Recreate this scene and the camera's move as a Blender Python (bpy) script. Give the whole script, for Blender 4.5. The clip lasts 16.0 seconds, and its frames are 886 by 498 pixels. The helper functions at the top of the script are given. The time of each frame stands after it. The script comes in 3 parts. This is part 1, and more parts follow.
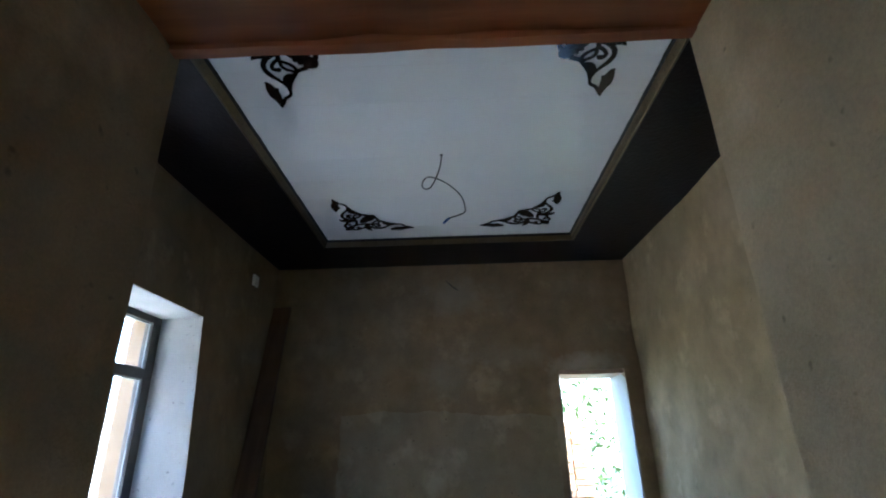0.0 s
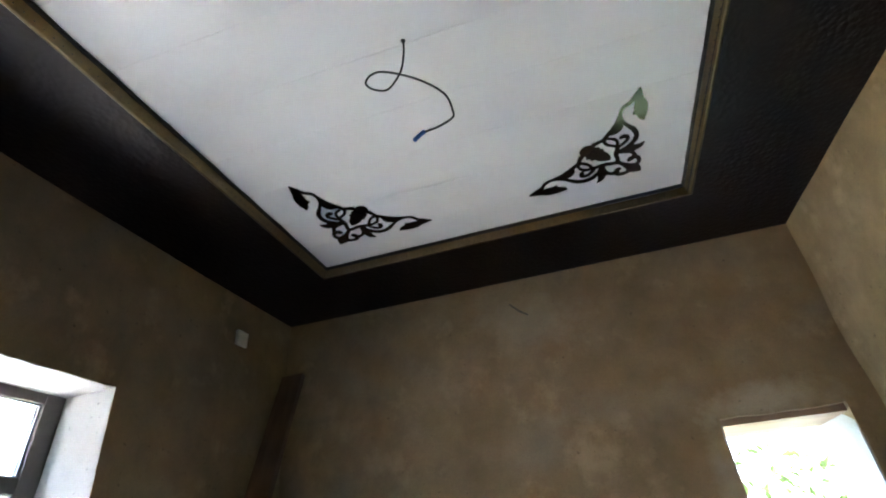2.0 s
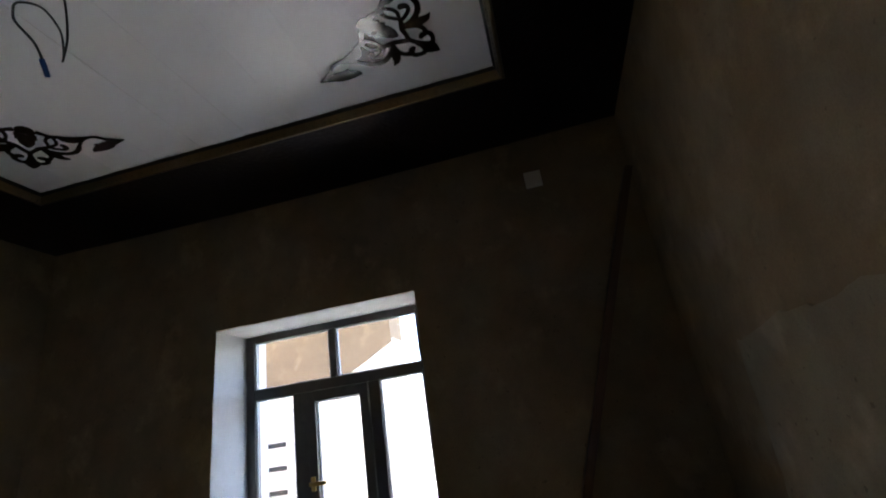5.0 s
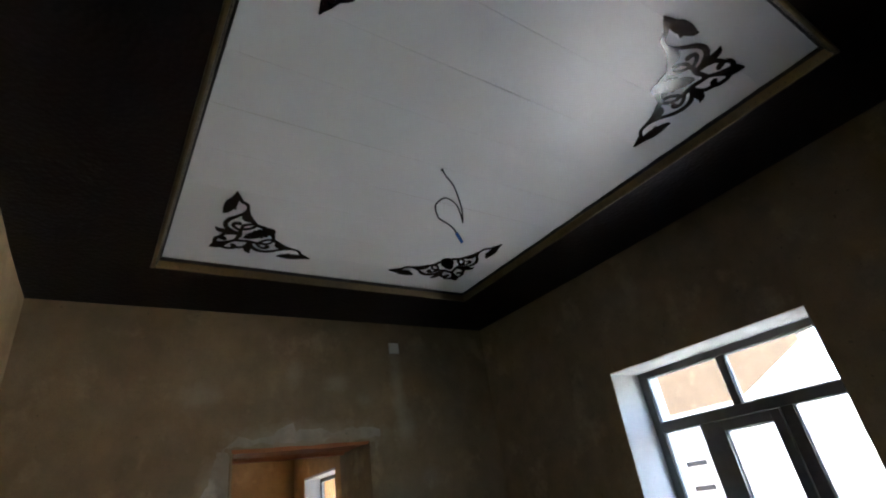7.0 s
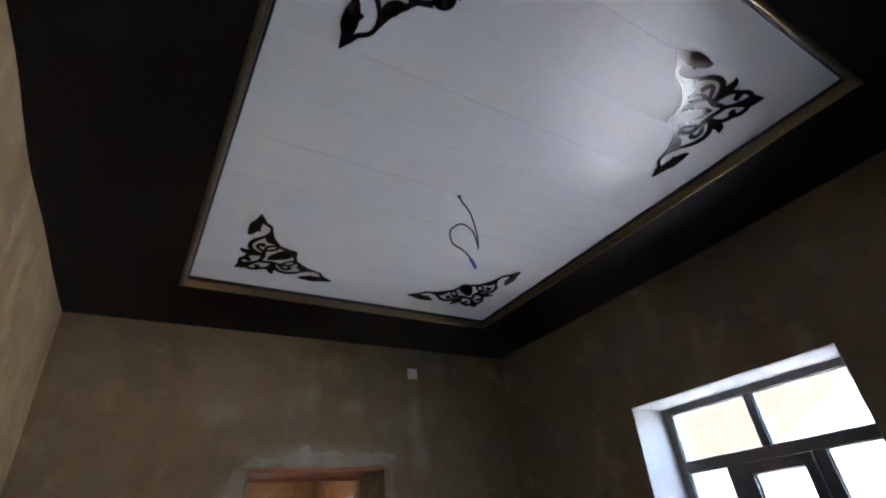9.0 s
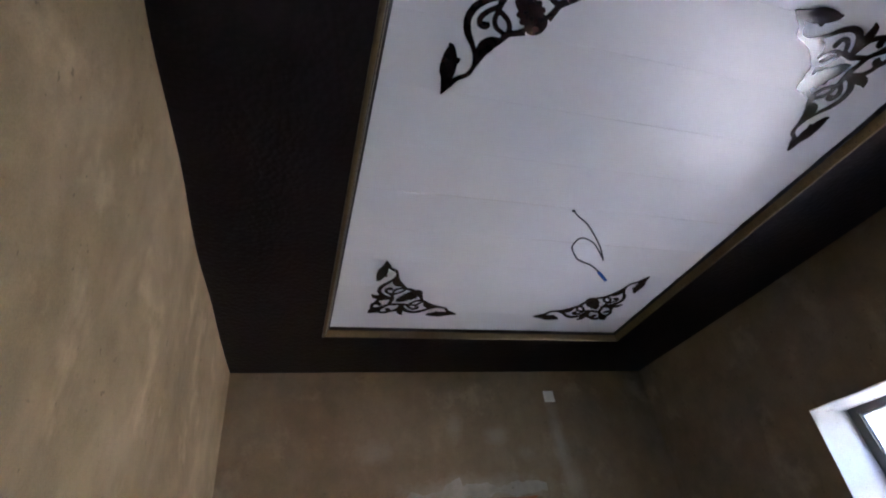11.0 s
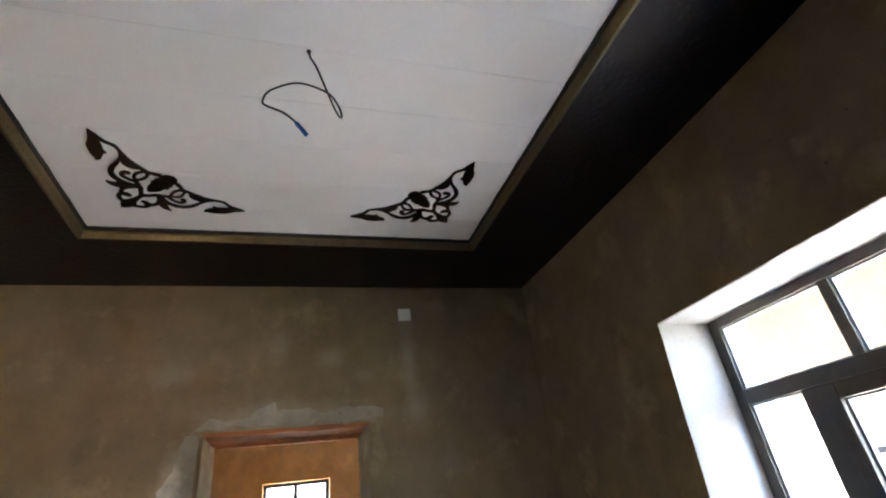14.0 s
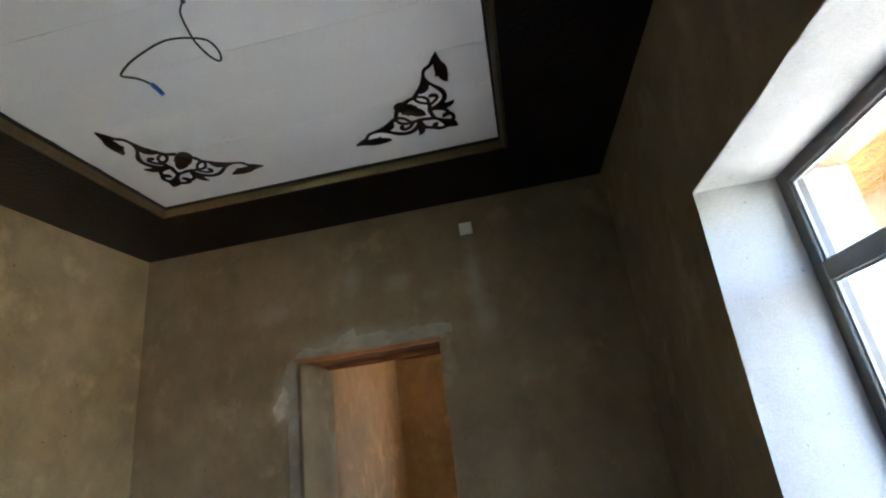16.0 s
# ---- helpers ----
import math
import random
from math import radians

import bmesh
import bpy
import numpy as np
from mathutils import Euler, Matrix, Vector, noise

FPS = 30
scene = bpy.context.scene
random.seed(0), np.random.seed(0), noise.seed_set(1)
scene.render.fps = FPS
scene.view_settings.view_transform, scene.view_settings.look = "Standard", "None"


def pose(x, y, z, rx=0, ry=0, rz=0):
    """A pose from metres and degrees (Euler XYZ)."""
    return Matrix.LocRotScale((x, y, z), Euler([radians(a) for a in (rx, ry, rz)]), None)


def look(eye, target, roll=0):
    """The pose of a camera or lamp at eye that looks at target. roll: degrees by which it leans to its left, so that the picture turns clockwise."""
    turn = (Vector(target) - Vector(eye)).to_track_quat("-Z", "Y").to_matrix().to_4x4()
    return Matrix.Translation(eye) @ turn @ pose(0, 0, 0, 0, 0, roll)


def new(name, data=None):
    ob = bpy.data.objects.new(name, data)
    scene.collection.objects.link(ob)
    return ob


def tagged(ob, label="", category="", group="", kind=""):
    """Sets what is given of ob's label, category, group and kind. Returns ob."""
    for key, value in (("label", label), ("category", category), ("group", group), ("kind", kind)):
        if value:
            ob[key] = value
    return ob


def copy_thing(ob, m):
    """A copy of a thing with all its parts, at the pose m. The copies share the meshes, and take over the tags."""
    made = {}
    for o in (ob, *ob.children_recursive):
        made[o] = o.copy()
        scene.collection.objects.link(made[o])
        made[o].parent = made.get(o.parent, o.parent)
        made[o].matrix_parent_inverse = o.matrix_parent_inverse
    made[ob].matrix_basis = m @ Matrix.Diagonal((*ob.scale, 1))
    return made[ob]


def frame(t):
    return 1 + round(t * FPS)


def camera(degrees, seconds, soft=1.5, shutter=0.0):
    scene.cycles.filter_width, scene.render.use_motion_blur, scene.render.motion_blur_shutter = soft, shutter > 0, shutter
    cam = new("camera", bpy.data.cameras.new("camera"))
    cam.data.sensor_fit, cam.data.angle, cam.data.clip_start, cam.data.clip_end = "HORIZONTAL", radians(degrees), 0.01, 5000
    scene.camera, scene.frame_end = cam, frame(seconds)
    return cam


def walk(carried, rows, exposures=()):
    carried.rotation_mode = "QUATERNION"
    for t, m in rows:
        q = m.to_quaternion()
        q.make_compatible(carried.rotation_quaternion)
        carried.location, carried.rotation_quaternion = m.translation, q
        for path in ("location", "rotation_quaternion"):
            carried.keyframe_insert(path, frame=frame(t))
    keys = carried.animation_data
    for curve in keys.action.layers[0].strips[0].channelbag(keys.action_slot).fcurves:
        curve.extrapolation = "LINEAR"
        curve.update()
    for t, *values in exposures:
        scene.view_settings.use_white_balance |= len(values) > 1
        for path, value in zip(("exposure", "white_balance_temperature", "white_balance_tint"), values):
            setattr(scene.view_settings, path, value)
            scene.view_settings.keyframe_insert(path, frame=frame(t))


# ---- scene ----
cam = camera(84.2, 16.0, soft=2.0)
PATH = [
    (0, (1.802, -0.735, 1.338), (1.762, 1.13, 2.058), -1.4),
    (0.5, (1.76, -0.389, 1.36), (1.679, 1.399, 2.253), -2.7),
    (1, (1.848, -0.01, 1.389), (1.695, 1.688, 2.435), -4.6),
    (1.5, (1.983, 0.415, 1.396), (1.722, 2.091, 2.457), -5.0),
    (2, (2.123, 0.911, 1.413), (1.682, 2.558, 2.459), -5.1),
    (2.5, (2.381, 1.253, 1.38), (1.721, 2.823, 2.429), -5.0),
    (3, (2.581, 1.707, 1.426), (1.641, 3.169, 2.416), -5.7),
    (5.3, (2.73, 3.473, 1.414), (0.973, 2.814, 2.106), -10.4),
    (5.5, (2.759, 3.511, 1.415), (1.096, 2.667, 2.136), -11.3),
    (6, (2.926, 3.544, 1.421), (1.499, 2.39, 2.216), -11.5),
    (6.5, (3.068, 3.521, 1.484), (1.855, 2.164, 2.313), -10.9),
    (7, (3.054, 3.601, 1.531), (1.97, 2.193, 2.448), -9.4),
    (7.5, (2.996, 3.682, 1.519), (2.063, 2.213, 2.504), -7.4),
    (8, (3.006, 3.689, 1.51), (2.206, 2.153, 2.509), -5.7),
    (8.5, (3.026, 3.651, 1.504), (2.157, 2.146, 2.494), -6.2),
    (8.7, (2.998, 3.657, 1.496), (2.016, 2.225, 2.488), -5.9),
    (10.8, (3.103, 3.625, 1.507), (2.543, 2.128, 2.709), -7.9),
    (11, (3.097, 3.646, 1.513), (2.527, 2.113, 2.664), -8.1),
    (11.5, (3.093, 3.623, 1.476), (2.366, 2.095, 2.542), -8.6),
    (12, (3.076, 3.531, 1.449), (2.197, 2.025, 2.428), -8.6),
    (12.5, (2.938, 3.453, 1.443), (2.001, 1.965, 2.395), -8.7),
    (13, (2.527, 3.444, 1.438), (1.62, 1.949, 2.408), -9.2),
    (13.5, (2.141, 3.406, 1.434), (1.354, 1.846, 2.406), -8.5),
    (14, (1.775, 3.318, 1.472), (1.197, 1.651, 2.414), -7.5),
    (14.5, (1.405, 3.324, 1.459), (1.163, 1.562, 2.373), -6.3),
    (15, (1.138, 3.245, 1.427), (1.064, 1.422, 2.247), -6.6),
    (15.5, (0.974, 3.163, 1.438), (1.092, 1.304, 2.166), -7.2),
    (16, (0.761, 3.218, 1.439), (0.999, 1.361, 2.143), -8.0),
]
EXPOSURES = [(0, 4.35, 5050, 8), (0.5, 4.65, 5350, 10), (1.0, 4.9, 5600, 11), (1.5, 5.15, 5800, 12), (3.0, 5.7, 5900, 11), (5.3, 3.5, 6000, 16), (6.0, 3.6, 5950, 15), (6.5, 4.3, 5900, 13), (7.0, 4.25, 5850, 13),
             (8.5, 4.5, 5500, 16), (11.0, 4.9, 5480, 25), (12.0, 4.3, 5800, 15), (12.5, 4.4, 5950, 20), (13.5, 5.0, 6100, 18), (14.0, 5.1, 6200, 18), (14.5, 4.6, 6150, 18), (15.0, 4.85, 6050, 16), (15.5, 5.0, 6000, 16), (16.0, 4.7, 5950, 11)]
walk(cam, [(t, look(eye, target, roll)) for t, eye, target, roll in PATH], EXPOSURES)

# ---- world and sun ----
SUN_TO = Vector((0.08, -0.32, 0.94)).normalized()
world = bpy.data.worlds.new("sky")
scene.world = world
world.use_nodes = True
wn = world.node_tree
sky = wn.nodes.new("ShaderNodeTexSky")
sky.sky_type = "NISHITA"
sky.sun_disc = False
sky.sun_elevation = math.asin(SUN_TO.z)
sky.sun_rotation = math.atan2(SUN_TO.x, SUN_TO.y)
wn.links.new(sky.outputs["Color"], wn.nodes["Background"].inputs["Color"])
wn.nodes["Background"].inputs["Strength"].default_value = 0.15

sun_data = bpy.data.lights.new("sun", "SUN")
sun_data.energy = 3.3
sun_data.angle = radians(0.5)
sun_data.color = (1.0, 0.94, 0.84)
sun = new("sun", sun_data)
sun.matrix_world = look(SUN_TO * 20, (0, 0, 0))


# ---- materials ----
def shader(name, rough=0.6, metal=0.0):
    m = bpy.data.materials.new(name)
    m.use_nodes = True
    nt = m.node_tree
    b = nt.nodes["Principled BSDF"]
    b.inputs["Roughness"].default_value = rough
    b.inputs["Metallic"].default_value = metal
    return m, nt, b


def noise_tex(nt, scale, detail=6.0, rough=0.6, stretch=(1, 1, 1)):
    co = nt.nodes.new("ShaderNodeTexCoord")
    mp = nt.nodes.new("ShaderNodeMapping")
    mp.inputs["Scale"].default_value = stretch
    n = nt.nodes.new("ShaderNodeTexNoise")
    n.inputs["Scale"].default_value = scale
    n.inputs["Detail"].default_value = detail
    n.inputs["Roughness"].default_value = rough
    nt.links.new(co.outputs["Object"], mp.inputs["Vector"])
    nt.links.new(mp.outputs["Vector"], n.inputs["Vector"])
    return n


def ramp(nt, source, stops):
    r = nt.nodes.new("ShaderNodeValToRGB")
    els = r.color_ramp.elements
    els[0].position, els[0].color = stops[0][0], (*stops[0][1], 1)
    els[1].position, els[1].color = stops[-1][0], (*stops[-1][1], 1)
    for p, c in stops[1:-1]:
        e = els.new(p)
        e.color = (*c, 1)
    nt.links.new(source, r.inputs["Fac"])
    return r


def mix(nt, kind, fac, a, b):
    m = nt.nodes.new("ShaderNodeMixRGB")
    m.blend_type = kind
    if isinstance(fac, float):
        m.inputs["Fac"].default_value = fac
    else:
        nt.links.new(fac, m.inputs["Fac"])
    for sock, v in (("Color1", a), ("Color2", b)):
        if isinstance(v, tuple):
            m.inputs[sock].default_value = (*v, 1)
        else:
            nt.links.new(v, m.inputs[sock])
    return m.outputs["Color"]


def bump(nt, b, height, strength, distance):
    n = nt.nodes.new("ShaderNodeBump")
    n.inputs["Strength"].default_value = strength
    n.inputs["Distance"].default_value = distance
    nt.links.new(height, n.inputs["Height"])
    nt.links.new(n.outputs["Normal"], b.inputs["Normal"])


def dabs_over(nt, col, dabs, tone):
    """Soft-edged dabs of a paler plaster: each is (x, y, z, radius x, radius y, radius z, strength), broken up by noise."""
    co = nt.nodes.new("ShaderNodeTexCoord")
    wob = noise_tex(nt, 6.0, 6, 0.65)
    fine = noise_tex(nt, 2.2, 3, 0.5)
    for x, y, z, rx, ry, rz, strength in dabs:
        sub = nt.nodes.new("ShaderNodeVectorMath")
        sub.operation = "SUBTRACT"
        sub.inputs[1].default_value = (x, y, z)
        nt.links.new(co.outputs["Object"], sub.inputs[0])
        div = nt.nodes.new("ShaderNodeVectorMath")
        div.operation = "DIVIDE"
        div.inputs[1].default_value = (rx, ry, rz)
        nt.links.new(sub.outputs["Vector"], div.inputs[0])
        size = nt.nodes.new("ShaderNodeVectorMath")
        size.operation = "LENGTH"
        nt.links.new(div.outputs["Vector"], size.inputs[0])
        rag = nt.nodes.new("ShaderNodeMath")
        rag.operation = "MULTIPLY_ADD"
        rag.inputs[1].default_value = 1.5
        nt.links.new(wob.outputs["Fac"], rag.inputs[0])
        nt.links.new(size.outputs["Value"], rag.inputs[2])
        half = nt.nodes.new("ShaderNodeMath")
        half.operation = "MULTIPLY"
        half.inputs[1].default_value = 0.58
        nt.links.new(rag.outputs["Value"], half.inputs[0])
        mask = ramp(nt, half.outputs["Value"], [(0.60, (0, 0, 0)), (0.98, (1, 1, 1))])
        inv = nt.nodes.new("ShaderNodeMath")
        inv.operation = "MULTIPLY_ADD"
        inv.inputs[1].default_value = -strength
        inv.inputs[2].default_value = strength
        nt.links.new(mask.outputs["Color"], inv.inputs[0])
        shade = ramp(nt, fine.outputs["Fac"], [(0.35, tuple(c * 0.88 for c in tone)), (0.65, tuple(c * 1.1 for c in tone))])
        col = mix(nt, "MIX", inv.outputs["Value"], col, shade.outputs["Color"])
    return col


def plaster(name, dark, mid, light, rough=0.9, relief=0.5, stain=0.35, smears=True, dabs=(), tone=(0.45, 0.385, 0.28)):
    """Trowelled plaster: broad damp patches, smears and fine sand."""
    m, nt, b = shader(name, rough)
    broad = noise_tex(nt, 1.1, 5, 0.55)
    col = ramp(nt, broad.outputs["Fac"], [(0.3, dark), (0.5, mid), (0.72, light)]).outputs["Color"]
    small = noise_tex(nt, 5.5, 6, 0.62, (1, 1, 0.9))
    spots = ramp(nt, small.outputs["Fac"], [(0.36, (0.78, 0.78, 0.77)), (0.55, (1, 1, 1)), (0.75, (1.22, 1.21, 1.19))]).outputs["Color"]
    col = mix(nt, "MULTIPLY", stain * 2, col, spots)
    if smears:
        sm = noise_tex(nt, 3.4, 4, 0.6, (1, 1, 0.9))
        mask = ramp(nt, sm.outputs["Fac"], [(0.56, (0, 0, 0)), (0.70, (0.6, 0.6, 0.6))]).outputs["Color"]
        col = mix(nt, "MIX", mask, col, tuple(min(1, c * 1.35) for c in light))
    if dabs:
        col = dabs_over(nt, col, dabs, tone)
    sand = noise_tex(nt, 160, 3, 0.7)
    grit = ramp(nt, sand.outputs["Fac"], [(0.3, (0.82, 0.82, 0.82)), (0.7, (1.12, 1.12, 1.12))]).outputs["Color"]
    col = mix(nt, "MULTIPLY", 0.6, col, grit)
    # small holes by colour only: dark specks stand for the shade inside them
    pit = noise_tex(nt, 34, 2, 0.5)
    pit_shade = ramp(nt, pit.outputs["Fac"], [(0.24, (0.45, 0.45, 0.45)), (0.31, (1, 1, 1))]).outputs["Color"]
    nt.links.new(mix(nt, "MULTIPLY", 0.7, col, pit_shade), b.inputs["Base Color"])
    trowel = noise_tex(nt, 9, 8, 0.7)
    h = mix(nt, "ADD", 0.25, trowel.outputs["Fac"], sand.outputs["Fac"])
    bump(nt, b, h, relief, 0.012)
    return m


def timber(name, dark, light, axis=0, rough=0.55, scale=14):
    m, nt, b = shader(name, rough)
    stretch = [1.0, 1.0, 1.0]
    stretch[axis] = 0.08
    g = noise_tex(nt, scale, 8, 0.65, tuple(stretch))
    blot = noise_tex(nt, 3, 3, 0.5)
    col = ramp(nt, g.outputs["Fac"], [(0.3, dark), (0.7, light)]).outputs["Color"]
    col = mix(nt, "MULTIPLY", 0.6, col, ramp(nt, blot.outputs["Fac"], [(0.35, (0.6, 0.6, 0.6)), (0.65, (1.1, 1.1, 1.1))]).outputs["Color"])
    nt.links.new(col, b.inputs["Base Color"])
    bump(nt, b, g.outputs["Fac"], 0.5, 0.004)
    return m


def plain(name, color, rough=0.5, metal=0.0, spread=0.12, scale=20, relief=0.1):
    m, nt, b = shader(name, rough, metal)
    n = noise_tex(nt, scale, 5, 0.6)
    lo = tuple(c * (1 - spread) for c in color)
    hi = tuple(min(1, c * (1 + spread)) for c in color)
    nt.links.new(ramp(nt, n.outputs["Fac"], [(0.3, lo), (0.7, hi)]).outputs["Color"], b.inputs["Base Color"])
    bump(nt, b, n.outputs["Fac"], relief, 0.002)
    return m


def embossed(name, color, rough):
    """Dark laminated panel with a fine scaly emboss."""
    m, nt, b = shader(name, rough)
    co = nt.nodes.new("ShaderNodeTexCoord")
    v = nt.nodes.new("ShaderNodeTexVoronoi")
    v.inputs["Scale"].default_value = 42
    nt.links.new(co.outputs["Object"], v.inputs["Vector"])
    n = noise_tex(nt, 6, 4, 0.6)
    lo = tuple(c * 0.7 for c in color)
    hi = tuple(c * 1.35 for c in color)
    col = ramp(nt, n.outputs["Fac"], [(0.3, lo), (0.7, hi)]).outputs["Color"]
    nt.links.new(mix(nt, "MULTIPLY", 0.5, col, ramp(nt, v.outputs["Distance"], [(0.0, (1.3, 1.3, 1.3)), (0.7, (0.6, 0.6, 0.6))]).outputs["Color"]), b.inputs["Base Color"])
    bump(nt, b, v.outputs["Distance"], 0.45, 0.004)
    b.inputs["Specular IOR Level"].default_value = 0.3
    return m


def clear_glass(name):
    m, nt, b = shader(name, 0.02)
    b.inputs["Transmission Weight"].default_value = 1.0
    b.inputs["IOR"].default_value = 1.1
    b.inputs["Base Color"].default_value = (0.97, 0.98, 0.97, 1)
    return m


MUD = plaster("brown_mud_plaster", (0.213, 0.149, 0.080), (0.28, 0.200, 0.112), (0.345, 0.255, 0.150))
SOUTH_MUD = plaster("patched_mud_plaster", (0.213, 0.149, 0.080), (0.28, 0.200, 0.112), (0.345, 0.255, 0.150),
                    dabs=((2.48, 0, 2.40, 0.16, 0.3, 0.12, 0.4), (1.85, 0, 2.56, 0.09, 0.3, 0.14, 0.35), (1.53, 0, 2.49, 0.13, 0.3, 0.09, 0.45), (1.30, 0, 2.35, 0.10, 0.3, 0.08, 0.3),
                          (0.985, 0, 2.45, 0.085, 0.3, 0.42, 0.6), (0.95, 0, 2.10, 0.14, 0.3, 0.20, 0.5), (1.75, 0, 2.09, 0.75, 0.3, 0.16, 0.8), (2.38, 0, 1.80, 0.11, 0.3, 0.30, 0.65), (0.75, 0, 1.75, 0.12, 0.3, 0.10, 0.3)))
NORTH_MUD = plaster("trowelled_mud_plaster", (0.22, 0.151, 0.078), (0.295, 0.206, 0.112), (0.365, 0.264, 0.152),
                    dabs=((1.86, 4.028, 2.66, 0.42, 0.3, 0.24, 0.5), (2.35, 4.028, 2.05, 0.5, 0.3, 0.16, 0.3), (1.75, 4.028, 1.9, 0.35, 0.3, 0.28, 0.3), (3.05, 4.028, 1.97, 0.42, 0.3, 0.14, 0.85), (2.72, 4.028, 1.45, 0.10, 0.3, 0.55, 0.7)))
# the brown mud made paler and yellower for window light on the east wall
LIT_MUD = plaster("window_lit_mud_plaster", (0.29, 0.206, 0.098), (0.385, 0.28, 0.138), (0.47, 0.35, 0.19))
COAT = plaster("pale_mud_coat", (0.275, 0.213, 0.132), (0.335, 0.264, 0.166), (0.395, 0.315, 0.207), stain=0.25)
GYPSUM = plaster("grey_gypsum_patch", (0.25, 0.205, 0.145), (0.42, 0.365, 0.28), (0.60, 0.54, 0.45), relief=1.0, stain=0.4)
REVEAL = plaster("white_reveal_plaster", (0.44, 0.44, 0.42), (0.50, 0.50, 0.49), (0.56, 0.56, 0.55), relief=0.3, stain=0.12, smears=False)
CLAY = plaster("orange_clay_plaster", (0.38, 0.205, 0.075), (0.45, 0.255, 0.10), (0.52, 0.31, 0.135), stain=0.3)
# darkened beige: the eave's shade on the neighbour's wall is in this colour
BEIGE_SHADE = plaster("beige_shade_plaster", (0.155, 0.101, 0.052), (0.172, 0.113, 0.059), (0.19, 0.126, 0.067), stain=0.15, relief=0.2)
LIME = plaster("cream_lime_wall", (0.70, 0.60, 0.46), (0.77, 0.67, 0.52), (0.83, 0.74, 0.60), stain=0.12, smears=False)
EARTH = plaster("dry_earth", (0.46, 0.43, 0.37), (0.55, 0.52, 0.46), (0.62, 0.59, 0.53))
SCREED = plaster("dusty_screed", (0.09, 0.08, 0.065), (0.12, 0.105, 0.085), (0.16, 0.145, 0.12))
WHITE_PVC = plain("white_pvc_panel", (0.78, 0.78, 0.79), rough=0.32, spread=0.015, scale=3, relief=0.03)
WENGE = embossed("dark_brown_pvc_border", (0.011, 0.005, 0.0042), 0.4)
GOLD = plain("old_gold_moulding", (0.19, 0.142, 0.074), rough=0.34, metal=0.8, spread=0.12, scale=45, relief=0.12)
DARK_EDGE = plain("black_brown_edge", (0.012, 0.010, 0.009), rough=0.4)
ORNAMENT = plain("dark_brown_cut_film", (0.024, 0.012, 0.010), rough=0.13, spread=0.3, scale=30, relief=0.05)
FRAME_PVC = plain("dark_bronze_window_pvc", (0.085, 0.074, 0.066), rough=0.35, spread=0.15)
SEAL = plain("grey_glazing_seal", (0.30, 0.32, 0.33), rough=0.5)
BRASS = plain("brass_handle", (0.62, 0.43, 0.15), rough=0.3, metal=0.9)
PLATE = plain("ivory_plastic_cover", (0.84, 0.82, 0.76), rough=0.4, spread=0.04)
CABLE = plain("black_cable_sheath", (0.02, 0.02, 0.023), rough=0.45)
BLUE = plain("blue_connector", (0.02, 0.11, 0.45), rough=0.4)
BOARD = timber("raw_plank", (0.10, 0.05, 0.027), (0.24, 0.13, 0.072), axis=2)
PALE_WOOD = timber("pale_pink_timber", (0.36, 0.23, 0.16), (0.52, 0.37, 0.27), axis=0)
LINTEL_WOOD = timber("orange_lintel_timber", (0.30, 0.085, 0.025), (0.58, 0.21, 0.065), axis=0)
STRAW = plain("dry_straw", (0.36, 0.20, 0.065), rough=0.8, spread=0.35, scale=40)
DARK_GRASS = plaster("added_dark_grass", (0.03, 0.045, 0.016), (0.05, 0.068, 0.024), (0.09, 0.095, 0.045), relief=1.0, smears=False)
BRICKS = plain("fired_brick", (0.42, 0.24, 0.13), rough=0.9, spread=0.25, scale=18, relief=0.6)
LEAF = plain("green_leaf", (0.09, 0.13, 0.03), rough=0.55, spread=0.4, scale=5)
BARK = plain("grey_bark", (0.16, 0.12, 0.08), rough=0.9, spread=0.3)
GLASS = clear_glass("window_glass")
# white door paint lowered to grey, the shade over it included
SHADED_DOOR = plain("shaded_white_door_paint", (0.36, 0.33, 0.29), rough=0.5, spread=0.08)
SLOT = plain("black_slot_glass", (0.03, 0.03, 0.03), rough=0.2)


# ---- mesh helpers ----
def part(name, bm, material, parent=None, label="", smooth=False):
    me = bpy.data.meshes.new(name)
    bm.to_mesh(me)
    bm.free()
    me.materials.append(material)
    if smooth:
        me.polygons.foreach_set("use_smooth", [True] * len(me.polygons))
    ob = new(name, me)
    if parent is not None:
        ob.parent = parent
    if label:
        tagged(ob, label)
    return ob


def empty(name, label, category, at=(0, 0, 0), group="", kind=""):
    e = new(name)
    e.location = at
    e.empty_display_size = 0.1
    return tagged(e, label, category, group, kind)


def under(ob, parent):
    """Parent ob, whose mesh is in world places, to a thing at parent's location."""
    ob.parent = parent
    ob.matrix_parent_inverse = Matrix.Translation(parent.location).inverted()
    return ob


def box(bm, x0, x1, y0, y1, z0, z1, bevel=0.0):
    made = bmesh.ops.create_cube(bm, size=1.0)["verts"]
    for v in made:
        v.co = Vector(((x0 + x1) / 2 + v.co.x * (x1 - x0), (y0 + y1) / 2 + v.co.y * (y1 - y0), (z0 + z1) / 2 + v.co.z * (z1 - z0)))
    if bevel:
        edges = list({e for v in made for e in v.link_edges})
        bmesh.ops.bevel(bm, geom=edges, offset=bevel, segments=2, affect="EDGES", profile=0.6)
    return bm


def boxed(*a):
    return box(bmesh.new(), *a)


